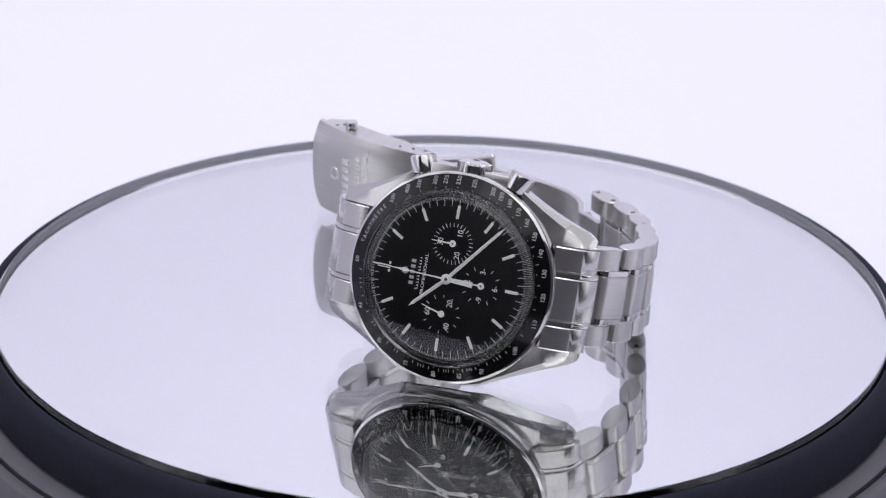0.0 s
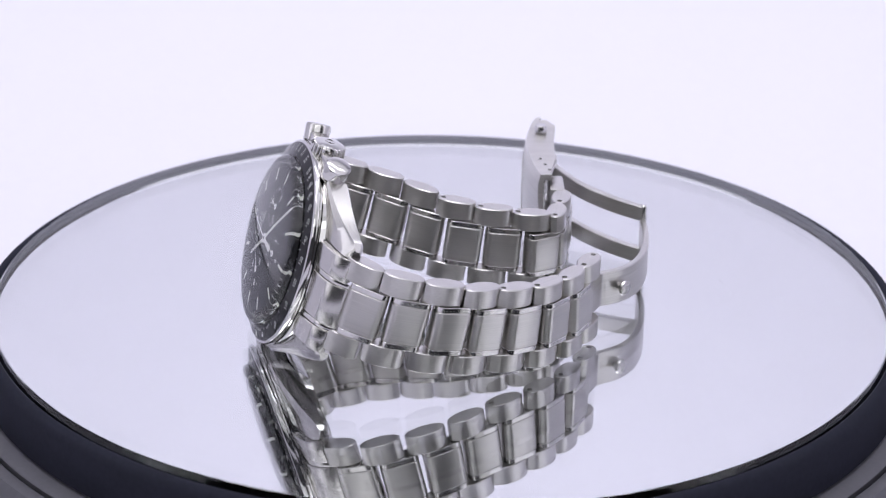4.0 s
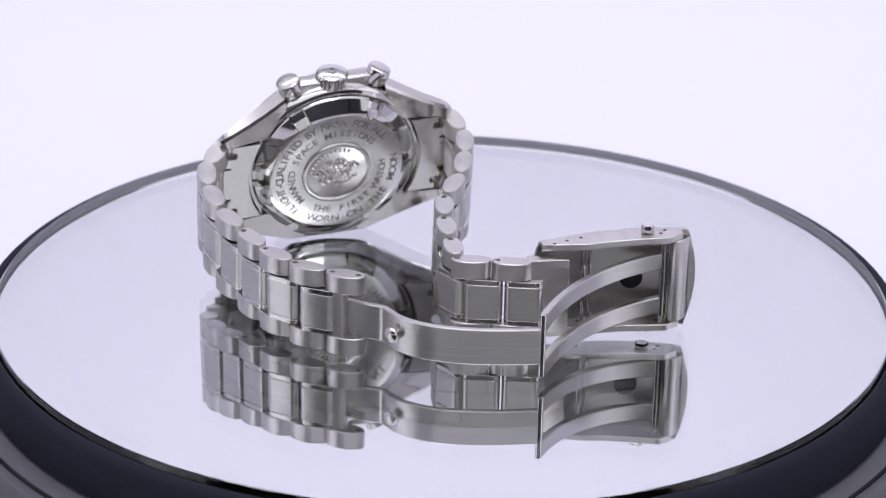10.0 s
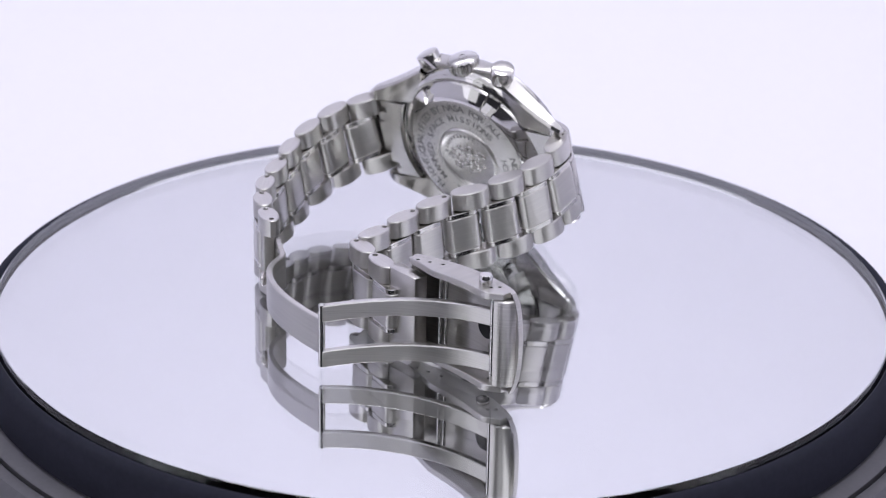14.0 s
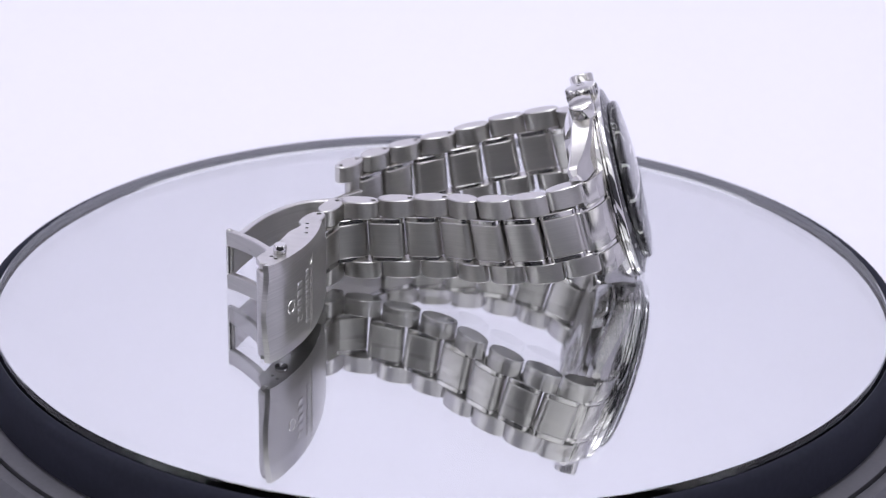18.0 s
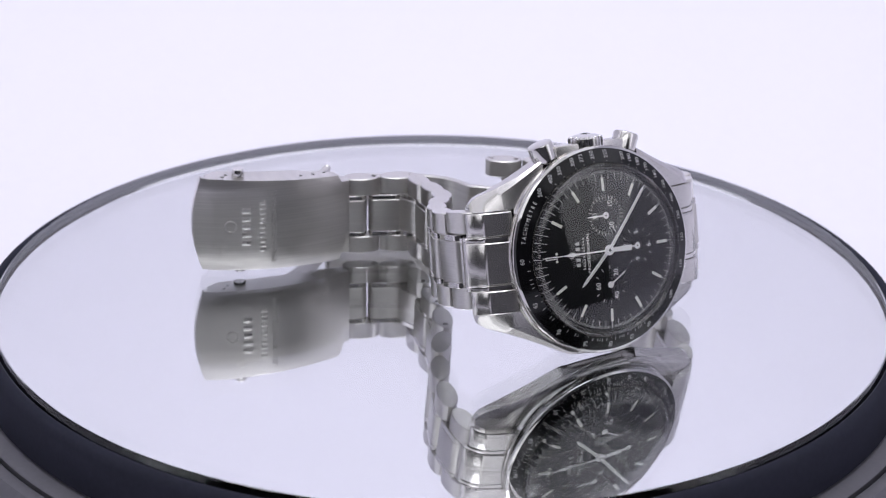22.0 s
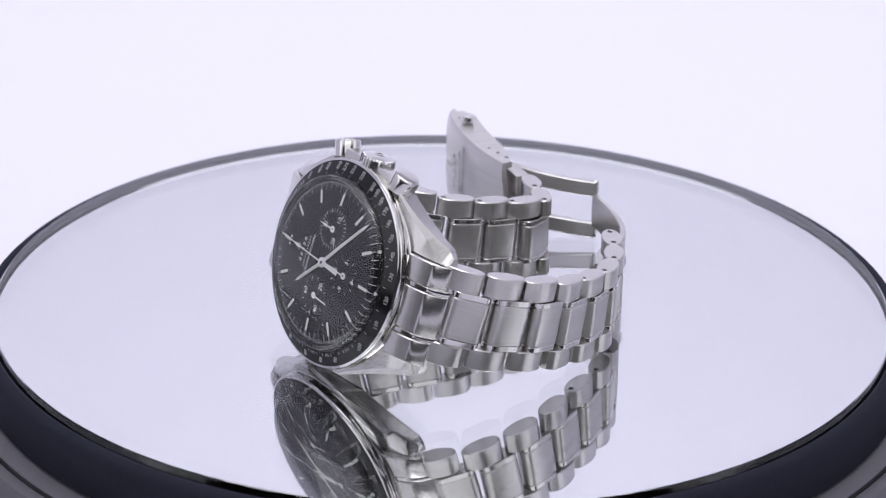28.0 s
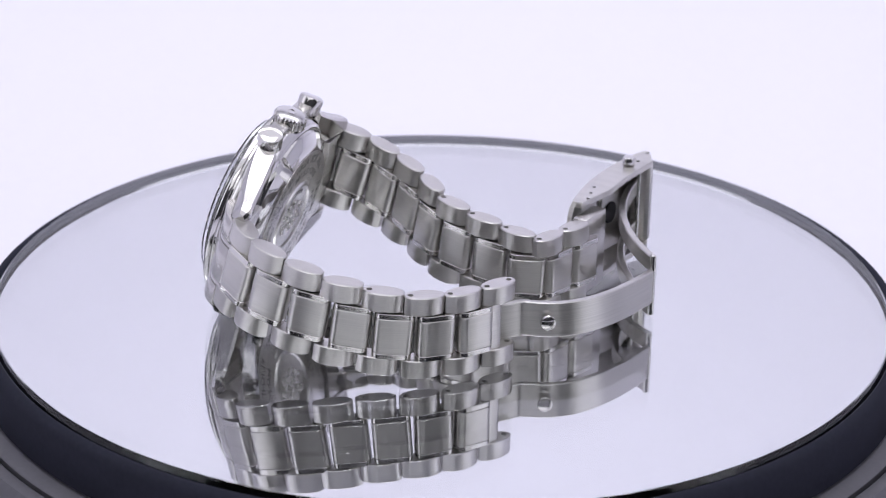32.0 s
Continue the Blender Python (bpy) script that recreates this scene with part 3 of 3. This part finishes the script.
# -- caseback --
def build_caseback():
    prof = [(19.3, -5.9), (19.3, -6.6), (18.75, -6.95), (18.5, -6.9), (18.35, -6.4), (18.2, -6.4), (18.1, -6.9), (17.75, -7.5), (15.9, -8.75), (14.9, -9.3), (14.6, -9.4)]

    def notch(i, a, r, z):
        k = (math.degrees(a) + 30) % 60
        return (r, z + 1.3) if i in (7, 8) and abs(k - 30) < 5.2 else (r, z)

    back = hp("caseback", revolve(prof, 360, warp=notch), polished, watch, "polished screwed steel caseback with key slots", 25)
    hp("plate", revolve([(14.6, -9.0), (14.6, -9.44), (14.5, -9.5), (7.95, -9.5), (7.95, -9.0)], 128), back_satin, back, "brushed engraved ring")
    flip = Matrix(((-1, 0, 0, 0), (0, 1, 0, 0), (0, 0, -1, -9.5), (0, 0, 0, 1)))

    def ring_text(text, r, start, step, h, down=False):
        for i, ch in enumerate(text):
            if ch == " ":
                continue
            a = radians(start + step * i)
            rot = a - math.pi / 2 if not down else a + math.pi / 2
            m = flip @ Matrix.Translation((r * math.cos(a), r * math.sin(a), 0.0)) @ Matrix.Rotation(rot, 4, "Z")
            hp("letter", moved(letters(ch, h, 0.012, 1.12, 0.018), m), engraved, back)

    ring_text("FLIGHT-QUALIFIED BY NASA FOR ALL", 12.75, 224, -6.0, 1.62)
    ring_text("MANNED SPACE MISSIONS", 10.1, 217, -8.75, 1.5)
    ring_text("THE FIRST WATCH", 10.1, 243, 8.7, 1.5, True)
    ring_text("WORN ON THE MOON", 12.75, 245, 8.2, 1.62, True)
    hp("medallion", revolve([(7.95, -9.3), (7.95, -9.35), (7.7, -9.3), (7.5, -9.75), (7.25, -9.9), (6.95, -9.88), (6.7, -9.6), (6.5, -9.45), (0, -9.45)], 96), back_satin, back, "raised satin medallion")
    rng = random.Random(3)
    bm = bmesh.new()
    for k in range(64):
        a, r = rng.uniform(0, 6.28), 4.0 * math.sqrt(rng.random())
        s = rng.uniform(0.4, 1.05)
        b = bmesh.new()
        bmesh.ops.create_icosphere(b, subdivisions=2, radius=1)
        b.transform(Matrix.Translation((r * math.cos(a) * 1.15, r * math.sin(a) * 0.85, -9.45)) @ Matrix.Rotation(rng.uniform(0, 3), 4, "Z") @ Matrix.Diagonal((s, s * 0.55, 0.36, 1)))
        bm = join(bm, b)
    hp("relief", bm, strip_steel, back, "embossed plain relief", 60)
    bm = bmesh.new()
    for k in range(11):
        a = radians(10 + k * 10.5)
        b = box(-0.25, 0.25, -0.45, 0.45, -9.58, -9.44, 0.05)
        b.transform(Matrix.Rotation(a, 4, "Z") @ Matrix.Translation((5.6, 0, 0)) @ Matrix.Rotation(math.pi / 2, 4, "Z"))
        bm = join(bm, b)
    hp("maker_bar", bm, polished, back, "embossed bars")


build_caseback()


# ---- bracelet ----
def lens(half, thick, nose=0.55, n=9):
    """Plan outline of an outer link piece: a pointed oval with blunt ends."""
    top = []
    for i in range(n + 1):
        x = -half + 2 * half * i / n
        top.append((x, nose + (thick / 2 - nose) * max(0.0, 1 - (x / half) ** 2) ** 0.6))
    return top + [(x, -y) for x, y in reversed(top)]


def capsule(half, thick, corner=1.2, n=4):
    out = []
    for cx, cy, a0 in ((half - corner, thick / 2 - corner, 0), (-half + corner, thick / 2 - corner, 90), (-half + corner, -thick / 2 + corner, 180), (half - corner, -thick / 2 + corner, 270)):
        for k in range(n + 1):
            a = radians(a0 + 90 * k / n)
            out.append((cx + corner * math.cos(a), cy + corner * math.sin(a)))
    return out


MESHES = {}


def link_mesh(kind, w):
    """Shared meshes of the bracelet: heights run about zero over the width w."""
    key = (kind, round(w, 2))
    if key not in MESHES:
        e = w * 0.222
        g = w * 0.062
        if kind == "plain":
            bm = prism(lens(3.95, 4.1), 0, e, 0.18)
        elif kind == "pinned":
            bm = prism(lens(3.95, 4.1), 0, e, 0.18, holes=((-2.75, 0.0, 0.56),))
        elif kind == "double":
            bm = prism(lens(3.95, 4.1), 0, e, 0.18, holes=((-2.7, 0.0, 0.56), (2.7, 0.0, 0.56)))
        elif kind == "strip":
            bm = prism(capsule(3.80, 3.84, 1.4), 0, g, 0.10)
        elif kind == "bridge":
            bm = prism([(x - 1.6, y) for x, y in capsule(2.0, 2.6, 0.8)], -w / 2 + e - 0.3, w / 2 - e + 0.3, 0.12)
        else:
            bm = prism(capsule(3.84, 3.9, 1.4), -w / 2 + e + g + 0.03, w / 2 - e - g - 0.03, 0.16)
        MESHES[key] = mesh_of(kind, bm, strip_steel if kind == "strip" else satin)
    return MESHES[key]


PIN = mesh_of("pin", revolve([(0, -0.45), (0.28, -0.45), (0.34, -0.52), (0.34, -0.72), (0, -0.72)], 12), polished)


def frame_of(x, up, at):
    """A pose from a direction along the chain and the pin axis."""
    z = up.normalized()
    x = (x - z * x.dot(z)).normalized()
    y = z.cross(x)
    return Matrix(((x.x, y.x, z.x, at.x), (x.y, y.y, z.y, at.y), (x.z, y.z, z.z, at.z), (0, 0, 0, 1)))


def piece(name, me, parent, m, label=""):
    ob = new(name, me)
    ob.parent = parent
    ob.matrix_basis = place(m)
    if label:
        tagged(ob, label)
    return ob


def chain_poses(pins, ups, widths):
    """For each link: the pose of its outer pieces and that of its centre piece."""
    out = []
    for k in range(len(pins) - 1):
        a, b = Vector(pins[k]), Vector(pins[k + 1])
        w, up = widths[k], Vector(ups[k]).normalized()
        d = (b - a).normalized()
        at = a + d * 2.75 - up * (w / 2)
        nxt = (Vector(pins[k + 2]) - b).normalized() if k + 2 < len(pins) else d
        dm = (d * 0.6 + nxt * 0.4).normalized()
        out.append((frame_of(d, up, at), frame_of(dm, up, at + d * 2.6)))
    return out


def chain(pins, ups, widths, kinds, last_mid):
    """Links between pins (points on the upper edge); each has two outer pieces and a centre piece set half a step on."""
    out = []
    for k, (m, mid) in enumerate(chain_poses(pins, ups, widths)):
        w = widths[k]
        open_end = k == len(kinds) - 1 and not last_mid
        if open_end:
            link = piece("link", link_mesh("bridge", w), watch, m, "brushed steel end link")
        else:
            link = piece("link", link_mesh("centre", w), watch, mid, "brushed steel centre link")
        inv = link.matrix_basis.inverted()
        e, g = w * 0.222, w * 0.062
        for s in (1, -1):
            z = w / 2 - e if s > 0 else -w / 2
            o = piece("outer_segment", link_mesh(kinds[k], w), link, m @ Matrix.Translation((0, 0, z)))
            o.matrix_basis = inv @ o.matrix_basis
            if not open_end:
                z2 = w / 2 - e - g - 0.015 if s > 0 else -w / 2 + e + 0.015
                o = piece("polished_strip", link_mesh("strip", w), link, mid @ Matrix.Translation((0, 0, z2)))
                o.matrix_basis = inv @ o.matrix_basis
        for hx in {"pinned": (-2.75,), "double": (-2.7, 2.7)}.get(kinds[k], ()):
            o = piece("pin", PIN, link, m @ Matrix.Translation((hx, 0, w / 2)))
            o.matrix_basis = inv @ o.matrix_basis
        out.append(link)
    return out


def blend(k, n):
    t = min(1.0, k / n)
    return E3 * (1 - t) + Vector((0, 0, 1)) * t


N_PINS = ((28.5, -39.0, 27.7), (35.1, -35.0, 26.2), (38.8, -28.2, 24.2), (40.8, -20.8, 22.2), (40.7, -13.1, 20.3), (40.9, -5.3, 19.1), (39.2, 2.4, 18.4), (35.6, 9.7, 17.9), (31.2, 16.3, 17.9))
N_LATE = ((28.5, -39.0, 27.7), (35.4, -35.0, 26.1), (39.4, -28.3, 24.0), (41.7, -20.9, 21.8), (41.8, -13.3, 19.8), (42.0, -5.5, 18.6), (39.7, 2.0, 18.0), (35.4, 9.0, 17.8), (30.5, 15.0, 17.9))
F_PINS = ((-18.6, -22.1, 30.5), (-17.4, -15.0, 27.9), (-12.9, -9.0, 25.8), (-7.0, -3.8, 23.9), (0.0, 0.0, 22.1), (4.8, 6.0, 20.6), (8.5, 12.8, 19.3), (12.2, 19.5, 18.2), (6.3, 24.9, 18.1), (0.7, 30.1, 18.0))
N_UPS, N_W = [blend(k, 6) for k in range(8)], [19.0, 18.6, 18.2, 17.8, 17.5, 17.2, 17.0, 16.9]
n_links = chain(N_PINS, N_UPS, N_W, ["pinned", "plain", "plain", "plain", "pinned", "pinned", "pinned", "double"], False)
chain(F_PINS, [blend(k, 7) for k in range(9)], [19.0, 18.6, 18.2, 17.9, 17.6, 17.3, 17.1, 17.0, 17.0], ["pinned", "plain", "plain", "plain", "pinned", "pinned", "pinned", "pinned", "pinned"], True)


def end_link(s):
    """The solid end piece between the lugs: three bands that follow the lug curve."""
    def sec(y0, y1, lift, nose=False):
        bm = bmesh.new()
        rings = []
        steps = [(19.0 + 7.6 * k / 12, -2.3 - 3.0 * (k / 12) ** 1.6 - 1.2 * (k / 12) ** 8 + lift, -7.0) for k in range(13)]
        if nose:
            # the centre runs on over the first link
            steps += [(26.95, -7.0 + lift, -8.3), (27.1, -7.7 + lift, -8.8), (26.95, -8.3 + lift, -9.0)]
        for x, zt, zb in steps:
            rings.append([(s * x, y0 + 0.1, zb), (s * x, y1 - 0.1, zb), (s * x, y1, zb + 0.4), (s * x, y1, zt - 0.2), (s * x, y1 - 0.2, zt), (s * x, y0 + 0.2, zt), (s * x, y0, zt - 0.2), (s * x, y0, zb + 0.4)])
        loops(bm, rings)
        return bm

    e = hp("end_link", sec(-4.1, 4.1, 0.25, True), case_satin, watch, "solid brushed steel end link")
    for a, b in ((5.3, 9.9), (-9.9, -5.3)):
        hp("outer_band", sec(a, b, 0.25), case_satin, e)
    for a, b in ((4.15, 5.25), (-5.25, -4.15)):
        hp("polished_band", sec(a, b, 0.05, True), strip_steel, e, "polished steel strip")
    edge = [(24.8, 0.0), (24.8, 3.9), (23.2, 3.9), (23.2, 4.5), (24.3, 4.5), (24.3, 6.6), (22.0, 6.6), (21.7, 7.0), (21.7, 7.9), (22.0, 8.3), (22.8, 8.3), (22.8, 9.7)]
    rim = [(19.2 * math.cos(radians(a)), 19.2 * math.sin(radians(a))) for a in range(30, -31, -5)]
    ol = edge[1:] + rim + [(x, -y) for x, y in reversed(edge[1:])]
    bm = prism(ol, -8.3, -7.05, 0.03)
    if s < 0:
        bm.transform(Matrix.Diagonal((-1, 1, 1, 1)))
        bmesh.ops.reverse_faces(bm, faces=bm.faces[:])
    hp("back_plate", bm, back_satin, e, "notched steel back plate")


end_link(1)
end_link(-1)

# ---- folding clasp ----
A0, A1 = Vector((-2.1, 25.4)), Vector((-27.4, 41.2))
AD = (A1 - A0).normalized()
AN = Vector((AD.y, -AD.x))  # outward
if AN.y > 0:
    AN = -AN


def cp(u, d):
    """Plan point u along the clasp and d inward from its outer face."""
    p = A0 + AD * u - AN * d
    return (p.x, p.y)


def clasp_z(u, s):
    """Lower (s = 0) and upper (s = 1) edge of the clasp; it rises a little to its free end."""
    return 1.1 + 0.8 * u / 29.8 if s == 0 else 20.3 + 2.2 * u / 29.8


def build_clasp():
    bm = bmesh.new()
    L = 31.2
    nu, nz = 25, 14
    rows = {}
    for side, dep in ((0, 0.0), (1, 1.1)):
        for i in range(nu):
            for j in range(nz):
                v = j / (nz - 1)
                bulge = 1 - (2 * v - 1) ** 2
                u0, u1 = -1.8 * bulge + 1.4, L - 0.2 + 2.0 * bulge
                u = u0 + (u1 - u0) * i / (nu - 1)
                t = u / L
                d = dep - 9.6 * min(t, 1.0) * max(0.0, 1 - t) + 0.9 * (2 * v - 1) ** 6 + (1.0 * ((u - 27.5) / 5.5) ** 2 if u > 27.5 else 0.0)
                x, y = cp(u, d)
                rows[side, i, j] = bm.verts.new((x, y, clasp_z(u, 0) + (clasp_z(u, 1) - clasp_z(u, 0)) * v))
    for i in range(nu - 1):
        for j in range(nz - 1):
            bm.faces.new([rows[0, a, b] for a, b in ((i, j), (i + 1, j), (i + 1, j + 1), (i, j + 1))])
            bm.faces.new([rows[1, a, b] for a, b in ((i, j), (i, j + 1), (i + 1, j + 1), (i + 1, j))])
    rim = [(i, 0) for i in range(nu)] + [(nu - 1, j) for j in range(1, nz)] + [(i, nz - 1) for i in range(nu - 2, -1, -1)] + [(0, j) for j in range(nz - 2, 0, -1)]
    for a, b in zip(rim, rim[1:] + rim[:1]):
        bm.faces.new((rows[0, a[0], a[1]], rows[0, b[0], b[1]], rows[1, b[0], b[1]], rows[1, a[0], a[1]]))
    cover = part("clasp_cover", bm, satin_flat, watch, "brushed curved steel clasp cover with embossed marks")
    # side walls
    for s in (0, 1):
        outl, n = [], 20
        for i in range(n + 1):
            u = 1.6 + (L - 3.0) * i / n
            t = u / L
            outl.append((u, 0.9 - 9.6 * t * (1 - t)))
        for i in range(n, -1, -1):
            u = 1.6 + (L - 3.0) * i / n
            t = u / L
            outl.append((u, 2.6 + 3.6 * min(1, t * 3.0) * min(1, (1 - t) * 7) - 7.6 * t * (1 - t)))
        bm = prism(outl, -0.7, 0.7, 0.14, holes=((4.05, 2.6, 0.4), (6.7, 1.8, 0.4), (9.6, 0.9, 0.4), (25.4, 2.6, 0.4), (26.4, 1.3, 0.4)))
        for v in bm.verts:
            u, d, z = v.co
            x, y = cp(u, d)
            v.co = (x, y, z + clasp_z(u, s) + (0.72 if s == 0 else -0.72))
        part("side_wall", bm, satin_flat, cover, "drilled steel clasp side")
        z = clasp_z(22.9, s)
        x, y = cp(22.9, 1.7)
        o = 1 if s else -1
        bm = revolve([(0, 0), (1.15, 0), (1.3, 0.15), (1.3, 1.5), (1.1, 1.8), (0, 1.8)], 24)
        bm.transform(Matrix.Translation((x, y, z)) @ (Matrix() if s else Matrix.Rotation(math.pi, 4, "X")))
        part("push_button", bm, polished, cover, "round steel release button")
    # cross bars inside
    for u, d, r, z0, z1 in ((10.2, 1.8, 0.45, 2.4, 20.4), (11.5, 1.5, 0.35, 2.4, 20.6), (26.2, 2.5, 0.6, 3.0, 21.4), (27.2, 2.2, 0.4, 3.0, 21.4)):
        x, y = cp(u, d)
        part("cross_bar", rod((x, y, z0), (x, y, z1), r, 12), polished, cover)
    # the plate's hole is not cut: a black disc paints its darkness
    bm = rod((*cp(20.6, -1.2), 11.2), (*cp(20.6, -0.75), 11.2), 2.4, 28, 0.1)
    part("disc", bm, black_plastic, cover, "black disc standing in for the dark hole in the inner plate")
    # folded lip that closes the free end
    ol = [(27.6, 0.2), (27.6, 3.6), (28.2, 4.3), (29.4, 4.2), (30.6, 3.3), (31.4, 2.2), (31.6, 1.5)]
    bm = prism(ol, -8.9, 8.9, 0.25)
    for v in bm.verts:
        u, d, z = v.co
        x, y = cp(u + 1.1 * (1 - (z / 9) ** 2) * max(0.0, (u - 28) / 3.6), d)
        v.co = (x, y, z + (clasp_z(u, 0) + clasp_z(u, 1)) / 2)
    part("end_lip", bm, satin_flat, cover, "folded brushed lip at the clasp's free end")
    # embossed marks on the outer face: plain ring and bars, one readable line
    def emb(u, v, bmx, lab):
        t = u / L
        d = -9.6 * t * (1 - t)
        x, y = cp(u, d)
        z = clasp_z(u, 0) + (clasp_z(u, 1) - clasp_z(u, 0)) * v
        ex = Vector((0, 0, 1))
        lean = math.atan(-9.6 * (1 - 2 * t) / L)
        out = AN * math.cos(lean) + AD * math.sin(lean)
        ez = Vector((out.x, out.y, 0))
        ey = ez.cross(ex)
        m = Matrix(((ex.x, ey.x, ez.x, x), (ex.y, ey.y, ez.y, y), (ex.z, ey.z, ez.z, z), (0, 0, 0, 1)))
        # paler caseback steel: the marks' bright reflections are put into their colour
        part("embossed_mark", bmx, back_satin, cover, lab, m)
    emb(25.4, 0.5, turned_ring([(0.95, -0.1), (1.45, -0.1), (1.35, 0.14), (1.05, 0.14)], 32), "embossed ring emblem")
    for u, w, h, n in ((22.1, 9.0, 1.9, 5), (18.6, 11.6, 1.4, 11)):
        for i in range(n):
            x = -w / 2 + w * (i + 0.5) / n
            emb(u, 0.5, box(x - w / n * 0.32, x + w / n * 0.32, -h / 2, h / 2, -0.15, 0.13, 0.06), "embossed bar")
    emb(16.2, 0.5, letters("PROFESSIONAL", 1.1, 0.14, 1.5, 0.02), "embossed capital letters")
    # clasp link inside the cover
    part("clasp_link", box(-4.2, 4.2, -1.6, 1.6, 1.6, 18.2, 0.35), satin, cover, "brushed clasp link", Matrix.Translation((-2.2, 30.2, 0)) @ Matrix.Rotation(math.atan2(AD.y, AD.x), 4, "Z"))
    return cover


cover = build_clasp()


HINGE, ARM_MID, ARM_FOOT = (10.7, 44.0), (-6.5, 38.1), (-23.7, 41.0)


def build_fold():
    """Two arms from the cover to the hinge, and the blade from the hinge to the loose end of the bracelet."""
    path = arc(ARM_FOOT, ARM_MID, HINGE, 18)
    arms = []
    for lo, hi, lift in ((11.0, 14.4, 3.3), (1.3, 4.8, 3.4)):
        arms.append(part("clasp_arm", band(path, ramp(lo + lift, lo, 18), ramp(hi + lift, hi, 18), 1.5, 0.2), satin_flat, watch, "curved brushed steel clasp arm"))
    part("hinge_pin", rod((*HINGE, 1.3), (*HINGE, 14.75), 0.66, 16, 0.25), polished, arms[0], "steel hinge pin")
    path = arc((10.9, 43.7), (25.7, 31.9), (29.5, 20.6), 22)
    path += [(29.55, 19.9), (29.45, 19.35), (29.4, 18.8), (29.5, 18.25), (29.8, 17.6), (30.25, 16.9), (30.75, 16.1), (31.3, 15.2), (32.0, 13.9), (32.7, 12.6), (33.2, 11.6)]
    blade_ = part("clasp_blade", band(path, ramp(4.1, 4.6, 33), ramp(11.5, 12.0, 33), 1.3, 0.2), satin_flat, watch, "curved brushed steel clasp blade")
    # stud on the blade's outer face
    bm = revolve([(0, 0), (0.85, 0), (0.8, 1.5), (1.3, 1.65), (1.6, 2.1), (1.45, 2.5), (0.9, 2.75), (0, 2.8)], 28)
    d = Vector((0.97, 0.24, 0))
    bm.transform(Matrix.Translation((29.4, 22.9, 8.1)) @ d.to_track_quat("Z", "Y").to_matrix().to_4x4())
    part("stud", bm, strip_steel, blade_, "polished locking stud")
    return arms, blade_


fold_arms, fold_blade = build_fold()


# ---- what turns ----
def motions():
    turn = [(float(t), pose(0, 0, 0, 0, 0, TURN * t)) for t in range(33)]
    walk(table, turn)
    walk(watch, turn)
    # the loose half of the bracelet creeps inward while it turns
    early, late = chain_poses(N_PINS, N_UPS, N_W), chain_poses(N_LATE, N_UPS, N_W)
    for k, link in enumerate(n_links):
        i = 0 if k == len(n_links) - 1 else 1
        a, b = place(early[k][i]), place(late[k][i])
        walk(link, [(0.0, a), (8.0, a), (30.0, b), (32.0, b)])
    # and the fold sinks with it, about the arms' foot
    def about(point, degrees):
        at = Matrix.Translation((point[0] * MM, point[1] * MM, 0))
        return at @ Matrix.Rotation(radians(degrees), 4, "Z") @ at.inverted()

    sunk = about(ARM_FOOT, -2.1)
    tip = sunk @ Vector((HINGE[0] * MM, HINGE[1] * MM, 0))
    swing = Matrix.Translation(tip - Vector((HINGE[0] * MM, HINGE[1] * MM, 0))) @ about(HINGE, -2.6)
    for arm in fold_arms:
        walk(arm, [(0.0, Matrix()), (8.0, Matrix()), (20.0, sunk), (32.0, sunk)])
    walk(fold_blade, [(0.0, Matrix()), (8.0, Matrix()), (20.0, swing), (32.0, swing)])
    walk(running, [(float(t), place(HEAD @ Matrix.Translation((0, -6.75, 0)) @ on_dial(16 + 6 * t, 0))) for t in range(33)])


motions()
